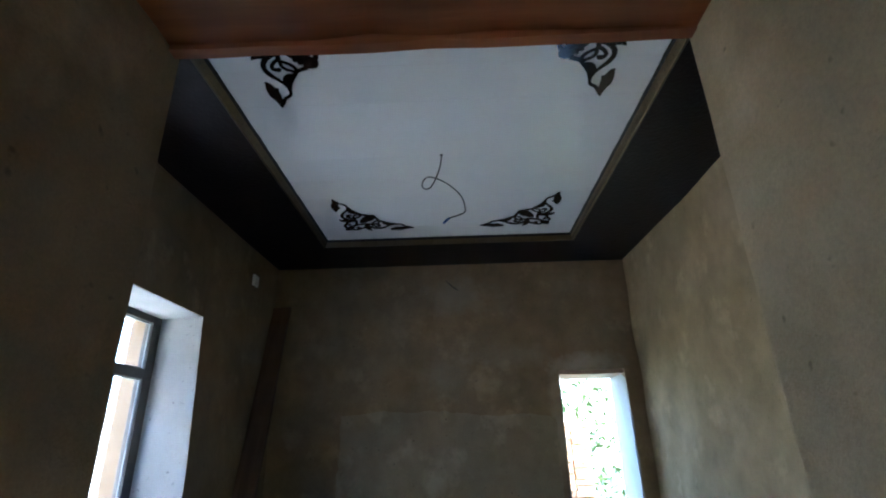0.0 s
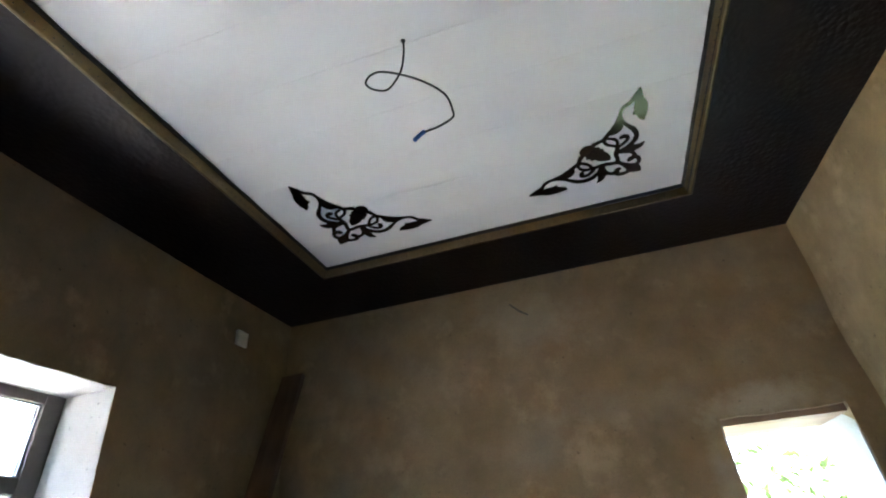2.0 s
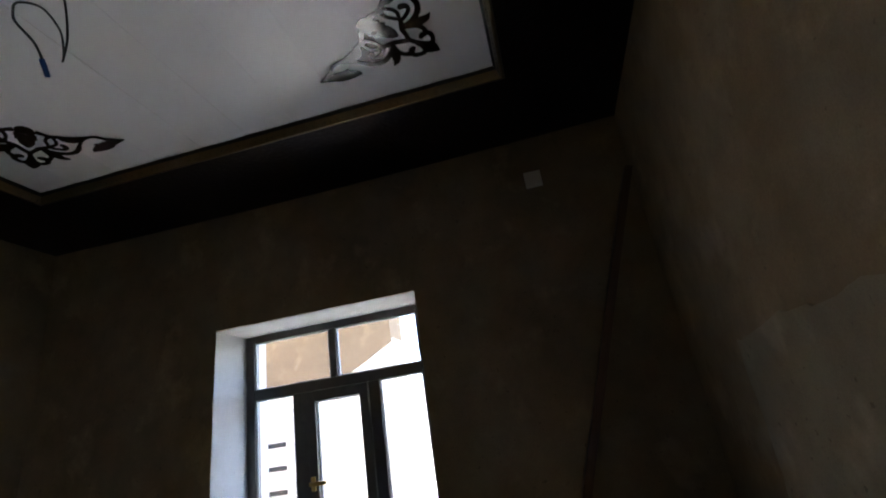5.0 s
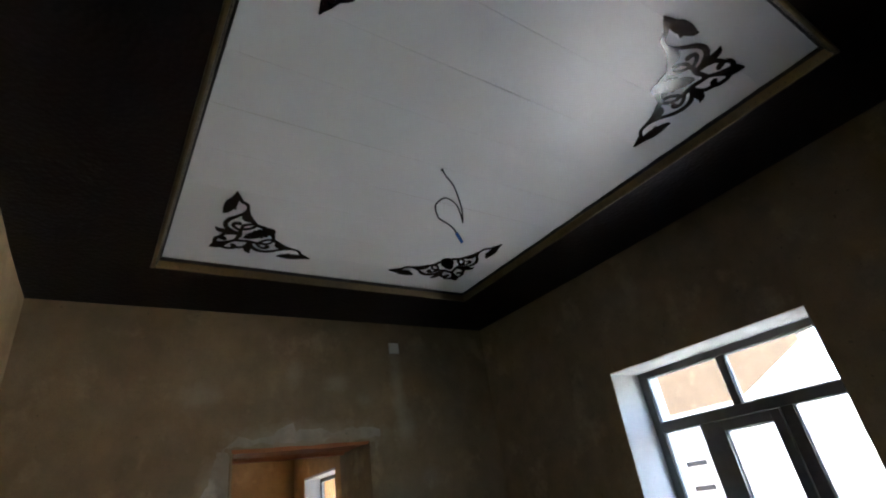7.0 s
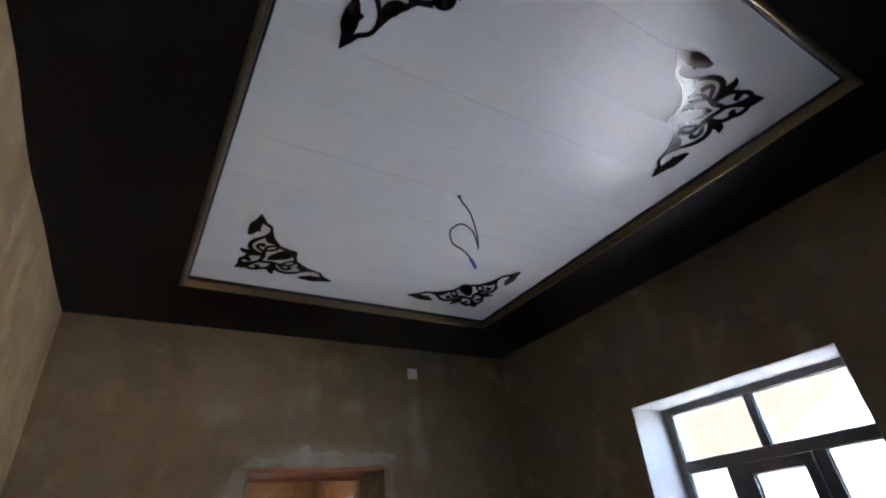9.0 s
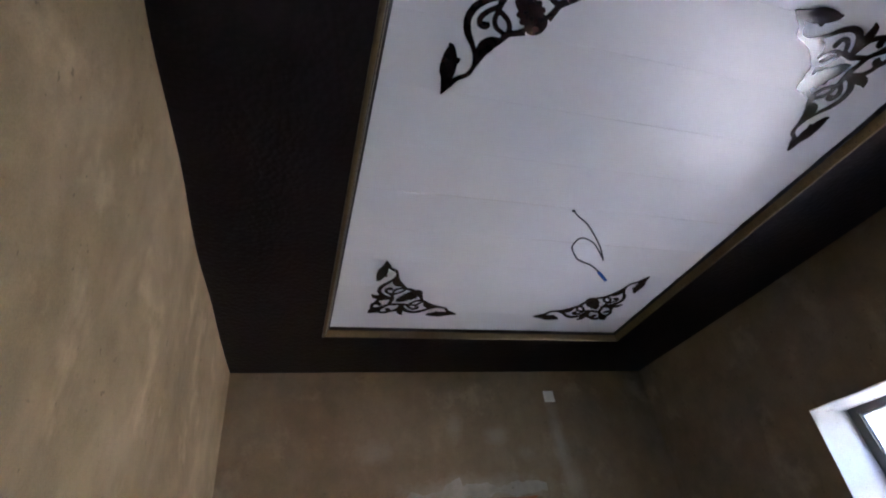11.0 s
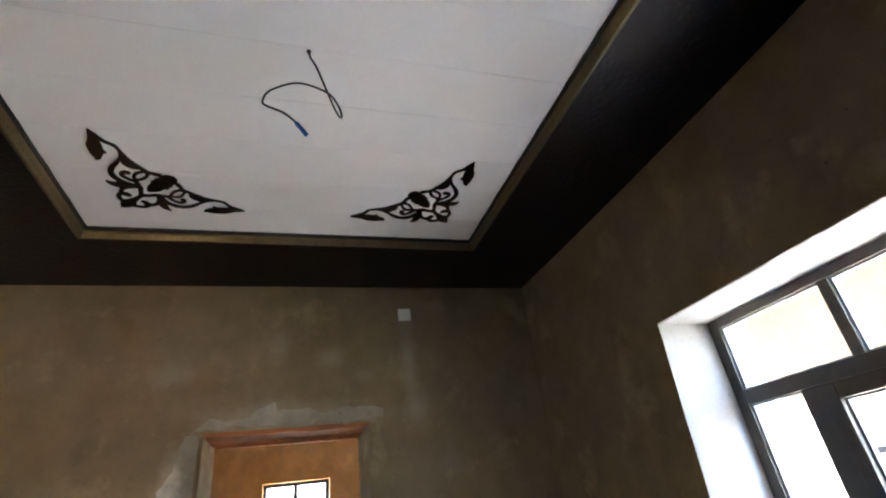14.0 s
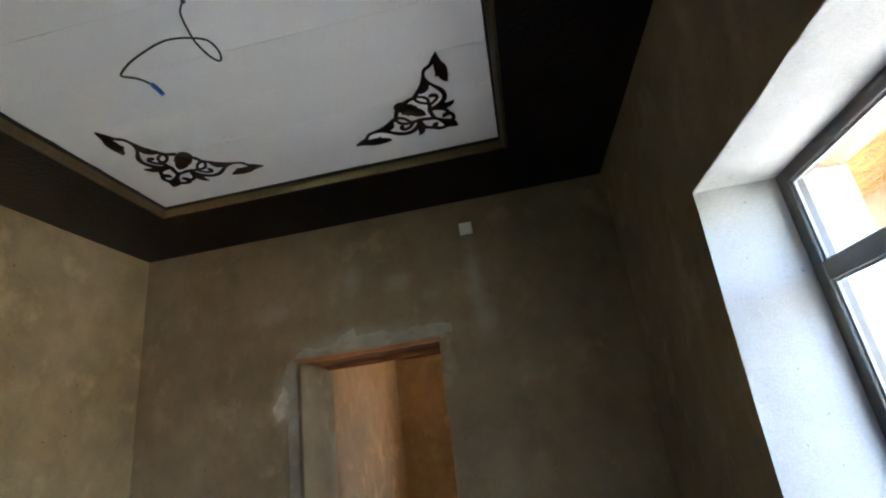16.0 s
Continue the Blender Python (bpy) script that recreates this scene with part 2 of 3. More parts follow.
def smoothed(points, steps=6):
    """Catmull-Rom through points of any dimension."""
    p = [np.array(q, float) for q in points]
    p = [2 * p[0] - p[1]] + p + [2 * p[-1] - p[-2]]
    out = []
    for i in range(1, len(p) - 2):
        for s in range(steps):
            t = s / steps
            a, b, c, d = p[i - 1], p[i], p[i + 1], p[i + 2]
            out.append(0.5 * (2 * b + (c - a) * t + (2 * a - 5 * b + 4 * c - d) * t * t + (3 * b - a - 3 * c + d) * t ** 3))
    out.append(p[-2])
    return out


def tube(points, radius, sides=8):
    """A round cable along points."""
    bm = bmesh.new()
    rings = []
    pts = [Vector(q[:3]) for q in points]
    ref = Vector((0.3, 0.9, 0.2)).normalized()
    for i, q in enumerate(pts):
        d = (pts[min(i + 1, len(pts) - 1)] - pts[max(i - 1, 0)]).normalized()
        s = d.cross(ref).normalized()
        u = s.cross(d).normalized()
        rings.append([bm.verts.new(q + radius * (math.cos(k * math.tau / sides) * s + math.sin(k * math.tau / sides) * u)) for k in range(sides)])
    for a, b in zip(rings, rings[1:]):
        for k in range(sides):
            bm.faces.new((a[k], a[(k + 1) % sides], b[(k + 1) % sides], b[k]))
    bm.faces.new(rings[0][::-1])
    bm.faces.new(rings[-1])
    return bm


def wall(name, axis, face, thick, u0, u1, z0, z1, holes, material, step=0.09, amp=0.004, rough=0.006, warp=None, flare=None):
    """A wall whose room face lies at x or y = face and which is thick deep (signed), with openings that go through it.
    The plaster face is slightly uneven and the rims of the openings are a little ragged."""
    def cuts(lo, hi, marks):
        ends = sorted({lo, hi, *[m for m in marks if lo < m < hi]})
        out = []
        for a, b in zip(ends, ends[1:]):
            n = max(1, round((b - a) / step))
            out += [a + (b - a) * i / n for i in range(n)]
        return out + [hi]

    us = cuts(u0, u1, [h[i] for h in holes for i in (0, 1)])
    zs = cuts(z0, z1, [h[i] for h in holes for i in (2, 3)])

    def open_at(i, j):
        if not (0 <= i < len(us) - 1 and 0 <= j < len(zs) - 1):
            return True
        u, z = (us[i] + us[i + 1]) / 2, (zs[j] + zs[j + 1]) / 2
        return any(h[0] < u < h[1] and h[2] < z < h[3] for h in holes)

    bm = bmesh.new()
    grid = {}

    def vert(i, j, side):
        if (i, j, side) not in grid:
            u, z = us[i], zs[j]
            d = face + (thick if side else 0)
            n = noise.noise((u * 1.7, z * 1.7, face * 3.1 + side)) * amp
            rim = any(h[0] - 1e-4 <= u <= h[1] + 1e-4 and h[2] - 1e-4 <= z <= h[3] + 1e-4 for h in holes)
            if rim:
                u += noise.noise((u * 9, z * 9, 4.0 + side)) * rough
                z += noise.noise((u * 9, z * 9, 9.0 + side)) * rough
            d += n * (-1 if thick > 0 else 1)
            if rim and flare:
                u = flare(u, z, side)
            if warp and not side:
                d += warp(u, z)
            grid[(i, j, side)] = bm.verts.new((d, u, z) if axis == "x" else (u, d, z))
        return grid[(i, j, side)]

    for i in range(len(us) - 1):
        for j in range(len(zs) - 1):
            if open_at(i, j):
                continue
            for side in (0, 1):
                bm.faces.new([vert(i, j, side), vert(i + 1, j, side), vert(i + 1, j + 1, side), vert(i, j + 1, side)])
            for di, dj, a, b in ((-1, 0, (0, 0), (0, 1)), (1, 0, (1, 0), (1, 1)), (0, -1, (0, 0), (1, 0)), (0, 1, (0, 1), (1, 1))):
                if open_at(i + di, j + dj):
                    bm.faces.new([vert(i + a[0], j + a[1], 0), vert(i + b[0], j + b[1], 0), vert(i + b[0], j + b[1], 1), vert(i + a[0], j + a[1], 1)])
    bmesh.ops.recalc_face_normals(bm, faces=bm.faces)
    return part(name, bm, material)


def patch(name, axis, face, out, outline, material, parent, label="", lift=0.006, ragged=1.0):
    """A thin coat of plaster on a wall, with a ragged outline of (u, z) corners; out is the side that faces the room."""
    pts = []
    n = len(outline)
    for k in range(n):
        (ua, za), (ub, zb) = outline[k], outline[(k + 1) % n]
        m = max(1, int(math.hypot(ub - ua, zb - za) / 0.025))
        for s in range(m):
            t = s / m
            u, z = ua + (ub - ua) * t, za + (zb - za) * t
            wob = 0.022 * noise.noise((u * 11, z * 11, 1.0)) + 0.010 * noise.noise((u * 37, z * 37, 2.0))
            pts.append((u + wob * ragged, z + (0.022 * noise.noise((u * 11, z * 11, 5.0)) + 0.010 * noise.noise((u * 37, z * 37, 6.0))) * ragged))
    bm = bmesh.new()

    def at(u, z, d):
        return (face + out * d, u, z) if axis == "x" else (u, face + out * d, z)

    cu, cz = sum(p[0] for p in pts) / len(pts), sum(p[1] for p in pts) / len(pts)
    base = [bm.verts.new(at(u, z, -0.004)) for u, z in pts]
    top = [bm.verts.new(at(u, z, lift)) for u, z in pts]
    for k in range(len(pts)):
        q = (k + 1) % len(pts)
        bm.faces.new((base[k], base[q], top[q], top[k]))
    f = bm.faces.new(top)
    bmesh.ops.triangulate(bm, faces=[f], ngon_method="EAR_CLIP")
    bmesh.ops.recalc_face_normals(bm, faces=bm.faces)
    return part(name, bm, material, parent, label)


# ---- the rooms ----
W, L, H = 3.5, 4.028, 3.0
S_WALL, BACK = -0.56, -5.6
DOOR = (1.272, 2.272, -0.1, 2.045)
GAP = (2.76, 3.39, -0.1, 1.91)
WIN = (1.345, 2.667, 0.08, 2.19)
SIDE = (-5.1, -3.78, 0.75, 2.25)
REAR = (1.12, 2.15, 0.80, 2.19)

def window_flare(u, z, side):
    """The opening is a little wider on the outside."""
    return (1.335 if u < 2.0 else 2.745) if side else u


def west_lean(y, z):
    """The wall bellies into the room below window height."""
    b = math.sin(math.pi * min(max(y, 0), L) / L)
    low = min(1.0, max(0.0, (2.16 - z) / 1.0))
    high = max(0.0, (z - 2.25) / 0.75)
    return (0.04 + 0.02 * (1 - b)) * low - 0.04 * b * high


def east_bow(y, z):
    t = min(max(y, 0), L) / L
    return 0.03 * t + 0.045 * math.sin(math.pi * t) + 0.030 * noise.noise((y * 3.2 + z * 1.1, z * 0.9, 2.0)) * min(1, 4 * t) * min(1, max(0, 2.9 - z) * 2)


wall_west = tagged(wall("wall_west", "x", 0.0, -0.55, S_WALL / 2, L + 0.5, -0.05, 3.2, [WIN], MUD, warp=west_lean, flare=window_flare), "brown mud plastered wall with a deep window opening", "wall", kind="structure")
wall_east = tagged(wall("wall_east", "x", W, 0.5, S_WALL / 2, L + 0.5, -0.05, 3.2, [], LIT_MUD, step=0.05, amp=0.012, warp=east_bow), "uneven brown mud plastered wall with trowel marks", "wall", kind="structure")
wall_north = tagged(wall("wall_north", "y", L, 0.5, -0.06, W + 0.1, -0.05, 3.2, [GAP], NORTH_MUD, rough=0.02), "brown mud plastered wall with a bare doorway", "wall", kind="structure")
wall_south = tagged(wall("wall_south", "y", 0.0, S_WALL, -0.06, W + 0.05, -0.05, 3.2, [DOOR], SOUTH_MUD, rough=0.012), "brown mud plastered wall patched round a doorway", "wall", kind="structure")
hall_west = tagged(wall("hall_wall_west", "x", 0.0, -0.55, BACK - 0.5, S_WALL / 2, -0.05, 3.2, [SIDE], CLAY), "orange clay plastered hall wall with a window opening", "wall", kind="structure")
hall_east = tagged(wall("hall_wall_east", "x", 3.05, 0.5, BACK - 0.5, S_WALL / 2, -0.05, 3.2, [], CLAY), "bare orange clay plastered hall wall", "wall", kind="structure")
hall_rear = tagged(wall("hall_wall_rear", "y", BACK, -0.5, -0.01, W + 0.01, -0.05, 3.2, [REAR], CLAY), "orange clay plastered hall wall with a window", "wall", kind="structure")

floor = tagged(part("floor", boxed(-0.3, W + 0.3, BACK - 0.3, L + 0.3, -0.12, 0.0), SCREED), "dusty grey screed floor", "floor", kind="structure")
# ceiling out of view, given a pale finish as a reflector for the hall
hall_ceiling = tagged(part("hall_ceiling", boxed(-0.02, W + 0.02, BACK - 0.02, S_WALL + 0.02, 3.0, 3.04), LIME), "plain unseen hall ceiling, pale to brighten the hall", "ceiling", kind="structure")
# plain slab added above all ceilings to block skylight
added_roof_slab = tagged(part("added_roof_slab", boxed(-0.6, W + 0.7, BACK - 0.7, L + 0.7, 3.2, 3.4), EARTH), "unseen flat roof slab that keeps the sky out", "roof", kind="structure")

# ---- ceiling: white recessed panel, gold moulding, dark border ----
IN = 0.667          # edge of the white field
EDGE = 0.618        # outer edge of the moulding
PX0, PX1, PY0, PY1 = IN, 2.852, 0.660, 3.385


def white_field():
    """Bowed lamellas laid across the room, with open V joints."""
    bm = bmesh.new()
    ys = [PY0 - 0.02] + [0.90 + 0.28 * k for k in range(9)] + [PY1 + 0.02]
    xs = [PX0 - 0.02 + (PX1 - PX0 + 0.06) * k / 12 for k in range(13)]
    for i, (y0, y1) in enumerate(zip(ys, ys[1:])):
        wide = y1 - y0
        tilt = noise.noise((i * 3.7, 2.0, 1.0)) * 0.0014
        lip = 0.0018 / wide
        rows = []
        for s in (0.0, lip, 0.05, 0.2, 0.4, 0.6, 0.8, 0.95, 1 - lip, 1.0):
            v = 2 * s - 1
            dip = 0.0012 if s in (0.0, 1.0) else 0.0
            z = 3.0505 + dip - 0.0028 * (1 - v * v) * (wide / 0.28) ** 2 + tilt * v
            rows.append([bm.verts.new((x, y0 + wide * s, z + noise.noise((x * 1.3, i * 2.1, 0.5)) * 0.0012)) for x in xs])
        for a, b in zip(rows, rows[1:]):
            for k in range(12):
                bm.faces.new((a[k], b[k], b[k + 1], a[k + 1]))
    return bm


ceiling = tagged(part("ceiling", white_field(), WHITE_PVC, smooth=False), "white glossy PVC panels with thin joints", "ceiling", kind="structure")


def border_ring():
    bm = bmesh.new()
    x0, x1, y0, y1 = EDGE + 0.02, PX1 + IN - EDGE - 0.02, PY0 + EDGE - IN + 0.02, PY1 + IN - EDGE - 0.02
    e = 0.12
    for a in ((-e, W + e, -e, y0), (-e, W + e, y1, L + e), (-e, x0, y0, y1), (x1, W + e, y0, y1)):
        box(bm, *a, 3.0, 3.03)
    return bm


border = tagged(part("ceiling_border", border_ring(), WENGE), "dark brown embossed PVC border round the ceiling", "ceiling", kind="structure")
slab = tagged(part("ceiling_backing", boxed(-0.1, W + 0.1, -0.1, L + 0.1, 3.08, 3.14), EARTH), "plain boarding above the panels", "ceiling", kind="structure")

PROFILE = [(0.0, 3.004), (0.001, 2.997), (0.003, 2.992), (0.009, 2.989), (0.017, 2.989), (0.020, 2.991), (0.0215, 2.997), (0.025, 3.003), (0.031, 3.015), (0.0345, 3.028), (0.036, 3.034)]
RIM = [(0.036, 3.0341), (0.038, 3.031), (0.044, 3.033), (0.048, 3.049), (0.052, 3.058)]


def moulding(corners, profile):
    """One mitred length between two inner corners, given as outer and inward directions."""
    (ax, ay, adx, ady), (bx, by, bdx, bdy) = corners
    bm = bmesh.new()
    cols = []
    n = 14
    for k in range(n + 1):
        t = k / n
        col = []
        for d, z in profile:
            x = (ax + adx * d) * (1 - t) + (bx + bdx * d) * t
            y = (ay + ady * d) * (1 - t) + (by + bdy * d) * t
            col.append(bm.verts.new((x, y, z + noise.noise((x * 2, y * 2, 3)) * 0.0015)))
        cols.append(col)
    for a, b in zip(cols, cols[1:]):
        for k in range(len(profile) - 1):
            bm.faces.new((a[k], a[k + 1], b[k + 1], b[k]))
    return bm


MX0, MX1, MY0, MY1 = EDGE, PX1 + IN - EDGE, PY0 + EDGE - IN, PY1 + IN - EDGE
CORNERS = [(MX0, MY0, 1, 1), (MX1, MY0, -1, 1), (MX1 + 0.008, MY1, -1, -1), (MX0, MY1, 1, -1)]
for k in range(4):
    pair = (CORNERS[k], CORNERS[(k + 1) % 4])
    m = tagged(part("moulding", moulding(pair, PROFILE), GOLD, smooth=True), "dull gold ceiling moulding round the white field", "moulding", "ceiling mouldings", "structure")
    part("edge_strip", moulding(pair, RIM), DARK_EDGE, m, "thin black-brown inner strip")
    beads = bmesh.new()
    (ax, ay, adx, ady), (bx, by, bdx, bdy) = pair
    p, q = Vector((ax + adx * 0.0275, ay + ady * 0.0275, 3.0065)), Vector((bx + bdx * 0.0275, by + bdy * 0.0275, 3.0065))
    count = int((q - p).length / 0.034)
    for s in range(count):
        c = p.lerp(q, (s + 0.5) / count)
        ring = [beads.verts.new(c + Vector((0.003 * math.cos(r * math.tau / 6), 0.003 * math.sin(r * math.tau / 6), 0))) for r in range(6)]
        tip = beads.verts.new(c - Vector((0, 0, 0.005)))
        for r in range(6):
            beads.faces.new((ring[r], ring[(r + 1) % 6], tip))
    tagged(part("bead_row", beads, DARK_EDGE, m, "row of small dark studs"), kind="stuff")


# ---- cut-out corner ornaments ----
LEG = 0.592
SCROLLS = [
    [(0.176, 0.335, 0.043), (0.115, 0.370, 0.042), (0.063, 0.425, 0.045), (0.047, 0.498, 0.043), (0.071, 0.569, 0.043), (0.117, 0.630, 0.032), (0.157, 0.697, 0.028), (0.173, 0.772, 0.028), (0.152, 0.836, 0.030), (0.098, 0.874, 0.032), (0.066, 0.925, 0.034), (0.042, 0.968, 0.024), (0.030, 0.998, 0.010)],
    [(0.192, 0.394, 0.031), (0.147, 0.427, 0.031), (0.117, 0.467, 0.033), (0.123, 0.503, 0.037), (0.157, 0.510, 0.047), (0.179, 0.494, 0.023)],
    [(0.202, 0.360, 0.041), (0.202, 0.408, 0.031), (0.235, 0.428, 0.028), (0.277, 0.458, 0.028), (0.301, 0.499, 0.031), (0.298, 0.536, 0.031)],
    [(0.202, 0.408, 0.030), (0.198, 0.464, 0.029), (0.221, 0.506, 0.028), (0.261, 0.528, 0.025), (0.293, 0.542, 0.025)],
]
HOOKS = [
    [(0.061, 0.090, 0.051), (0.023, 0.127, 0.037), (0.023, 0.185, 0.039), (0.050, 0.213, 0.043), (0.088, 0.202, 0.053), (0.111, 0.175, 0.025)],
    [(0.048, 0.214, 0.041), (0.072, 0.280, 0.037), (0.122, 0.313, 0.039), (0.192, 0.329, 0.043)],
    [(0.195, 0.193, 0.041), (0.201, 0.252, 0.037), (0.211, 0.308, 0.041), (0.200, 0.366, 0.043)],
    [(0.399, 0.496, 0.049), (0.352, 0.516, 0.037), (0.312, 0.531, 0.035), (0.283, 0.572, 0.029)],
]
LEAVES = [
    [(-0.020, 0.386, 0.006), (0.018, 0.352, 0.052), (0.072, 0.338, 0.074), (0.136, 0.338, 0.058), (0.192, 0.332, 0.038)],
    [(0.285, 0.535, 0.029), (0.275, 0.577, 0.037), (0.223, 0.608, 0.085), (0.195, 0.648, 0.090), (0.189, 0.702, 0.050), (0.173, 0.780, 0.026)],
    [(-0.014, 0.655, 0.008), (0.004, 0.676, 0.044), (0.012, 0.722, 0.078), (0.018, 0.775, 0.098), (0.024, 0.830, 0.100), (0.034, 0.885, 0.072), (0.034, 0.945, 0.044), (0.030, 1.0, 0.012)],
    [(0.030, 0.772, 0.060), (0.062, 0.752, 0.040), (0.078, 0.738, 0.010)],
    [(0.379, 0.346, 0.067), (0.327, 0.412, 0.041), (0.319, 0.424, 0.012)],
    [(0.403, 0.376, 0.067), (0.357, 0.446, 0.039), (0.349, 0.458, 0.012)],
]
HALF = SCROLLS + HOOKS + LEAVES
SPINE = [
    [(0.000, 0.000, 0.012), (0.034, 0.034, 0.085), (0.070, 0.070, 0.120), (0.107, 0.107, 0.074), (0.155, 0.155, 0.042), (0.200, 0.200, 0.040)],
    [(0.258, 0.258, 0.010), (0.282, 0.282, 0.070), (0.315, 0.315, 0.108), (0.354, 0.354, 0.112), (0.386, 0.386, 0.092), (0.414, 0.414, 0.120), (0.448, 0.448, 0.136), (0.476, 0.476, 0.098), (0.490, 0.490, 0.028)],
]


def ornament_mesh():
    """Scrollwork drawn as bands of changing width, symmetric about the diagonal, with a thin cut edge."""
    bm = bmesh.new()
    strokes = SPINE + HALF + [[(b, a, w) for a, b, w in s] for s in HALF]
    for n, s in enumerate(strokes):
        pts = smoothed(s, 7)
        deep = 0.0035 + 0.00012 * n
        left, right = [], []
        for i, p in enumerate(pts):
            d = pts[min(i + 1, len(pts) - 1)][:2] - pts[max(i - 1, 0)][:2]
            d = d / (np.linalg.norm(d) + 1e-9)
            side = np.array((-d[1], d[0])) * max(p[2], 0.004) / 2
            left.append((p[:2] + side) * LEG)
            right.append((p[:2] - side) * LEG)
        lo = [[bm.verts.new((q[0], q[1], -deep)) for q in row] for row in (left, right)]
        hi = [[bm.verts.new((q[0], q[1], 0.0)) for q in row] for row in (left, right)]
        for i in range(len(pts) - 1):
            bm.faces.new((lo[0][i], lo[0][i + 1], lo[1][i + 1], lo[1][i]))
            bm.faces.new((lo[0][i], hi[0][i], hi[0][i + 1], lo[0][i + 1]))
            bm.faces.new((lo[1][i], lo[1][i + 1], hi[1][i + 1], hi[1][i]))
        bm.faces.new((lo[0][0], lo[1][0], hi[1][0], hi[0][0]))
        bm.faces.new((lo[0][-1], hi[0][-1], hi[1][-1], lo[1][-1]))
    bmesh.ops.recalc_face_normals(bm, faces=bm.faces)
    return bm


ornament = tagged(part("corner_ornament", ornament_mesh(), ORNAMENT), "glossy dark brown scrollwork cut-out on the white ceiling", "ornament", "ceiling ornaments")
OX0, OX1, OY0, OY1, OZ = 0.880, 2.637, 0.870, 3.165, 3.0475
ornament.matrix_basis = pose(OX0, OY0, OZ)
for x, y, turn in ((OX1, OY0, 90), (OX1, OY1, 180), (OX0, OY1, 270)):
    copy_thing(ornament, pose(x, y, OZ, 0, 0, turn))

# ---- loose lamp cable ----
wire = empty("lamp_cable", "thin black cable hanging in a loop from the ceiling", "cable", (1.747, 2.02, 3.05))
RUN = [(1.747, 2.005, 3.055), (1.742, 2.02, 3.0), (1.72, 2.04, 2.93), (1.68, 2.02, 2.83), (1.65, 1.98, 2.79), (1.63, 1.95, 2.785), (1.625, 1.945, 2.805), (1.64, 1.955, 2.845), (1.68, 1.98, 2.873), (1.78, 2.03, 2.85), (1.868, 2.06, 2.77), (1.888, 2.085, 2.695), (1.878, 2.09, 2.67), (1.83, 2.09, 2.65), (1.80, 2.08, 2.636), (1.777, 2.07, 2.62)]
under(part("sheath", tube(smoothed(RUN, 6), 0.0036), CABLE, smooth=True), wire)
under(part("connector", tube(smoothed([(1.784, 2.071, 2.627), (1.766, 2.065, 2.608), (1.75, 2.06, 2.588)], 3), 0.0075), BLUE, None, "blue plastic connector", True), wire)
under(part("ceiling_hole_ring", tube([(1.747, 2.005, 3.052), (1.747, 2.005, 3.045)], 0.009), CABLE, smooth=True), wire)

# ---- junction box covers ----
def cover(axis, u, z, side, sunk=0.0):
    e = empty("junction_box", "square ivory plastic junction box cover on brown plaster", "junction box", (0, 0, 0), "junction boxes")
    if axis == "x":
        plate, lip = (sunk, 0.012, u - side / 2, u + side / 2), (0.012, 0.016, u - side / 2 + 0.008, u + side / 2 - 0.008)
    else:
        plate, lip = (u - side / 2, u + side / 2, 0.0, 0.012), (u - side / 2 + 0.008, u + side / 2 - 0.008, 0.012, 0.016)
    e.location = (plate[0], plate[2], z)
    bm = bmesh.new()
    box(bm, *plate, z - side / 2, z + side / 2, 0.004)
    under(part("back_plate", bm, PLATE), e)
    bm = bmesh.new()
    box(bm, *lip, z - side / 2 + 0.008, z + side / 2 - 0.008, 0.002)
    under(part("lid", bm, PLATE), e)


cover("x", 3.478, 2.712, 0.098, -0.02)
cover("y", 0.992, 2.778, 0.092)

# ---- window ----
def reveal(name, lo, hi, label):
    """Plaster lining of an opening, a little uneven."""
    bm = boxed(lo[0], hi[0], lo[1], hi[1], lo[2], hi[2])
    bmesh.ops.subdivide_edges(bm, edges=bm.edges, cuts=9, use_grid_fill=True)
    for v in bm.verts:
        v.co += Vector((0, noise.noise(v.co * 6), noise.noise(v.co * 6 + Vector((3, 3, 3))))) * 0.004
    return tagged(part(name, bm, REVEAL), label, "plaster lining", kind="structure")


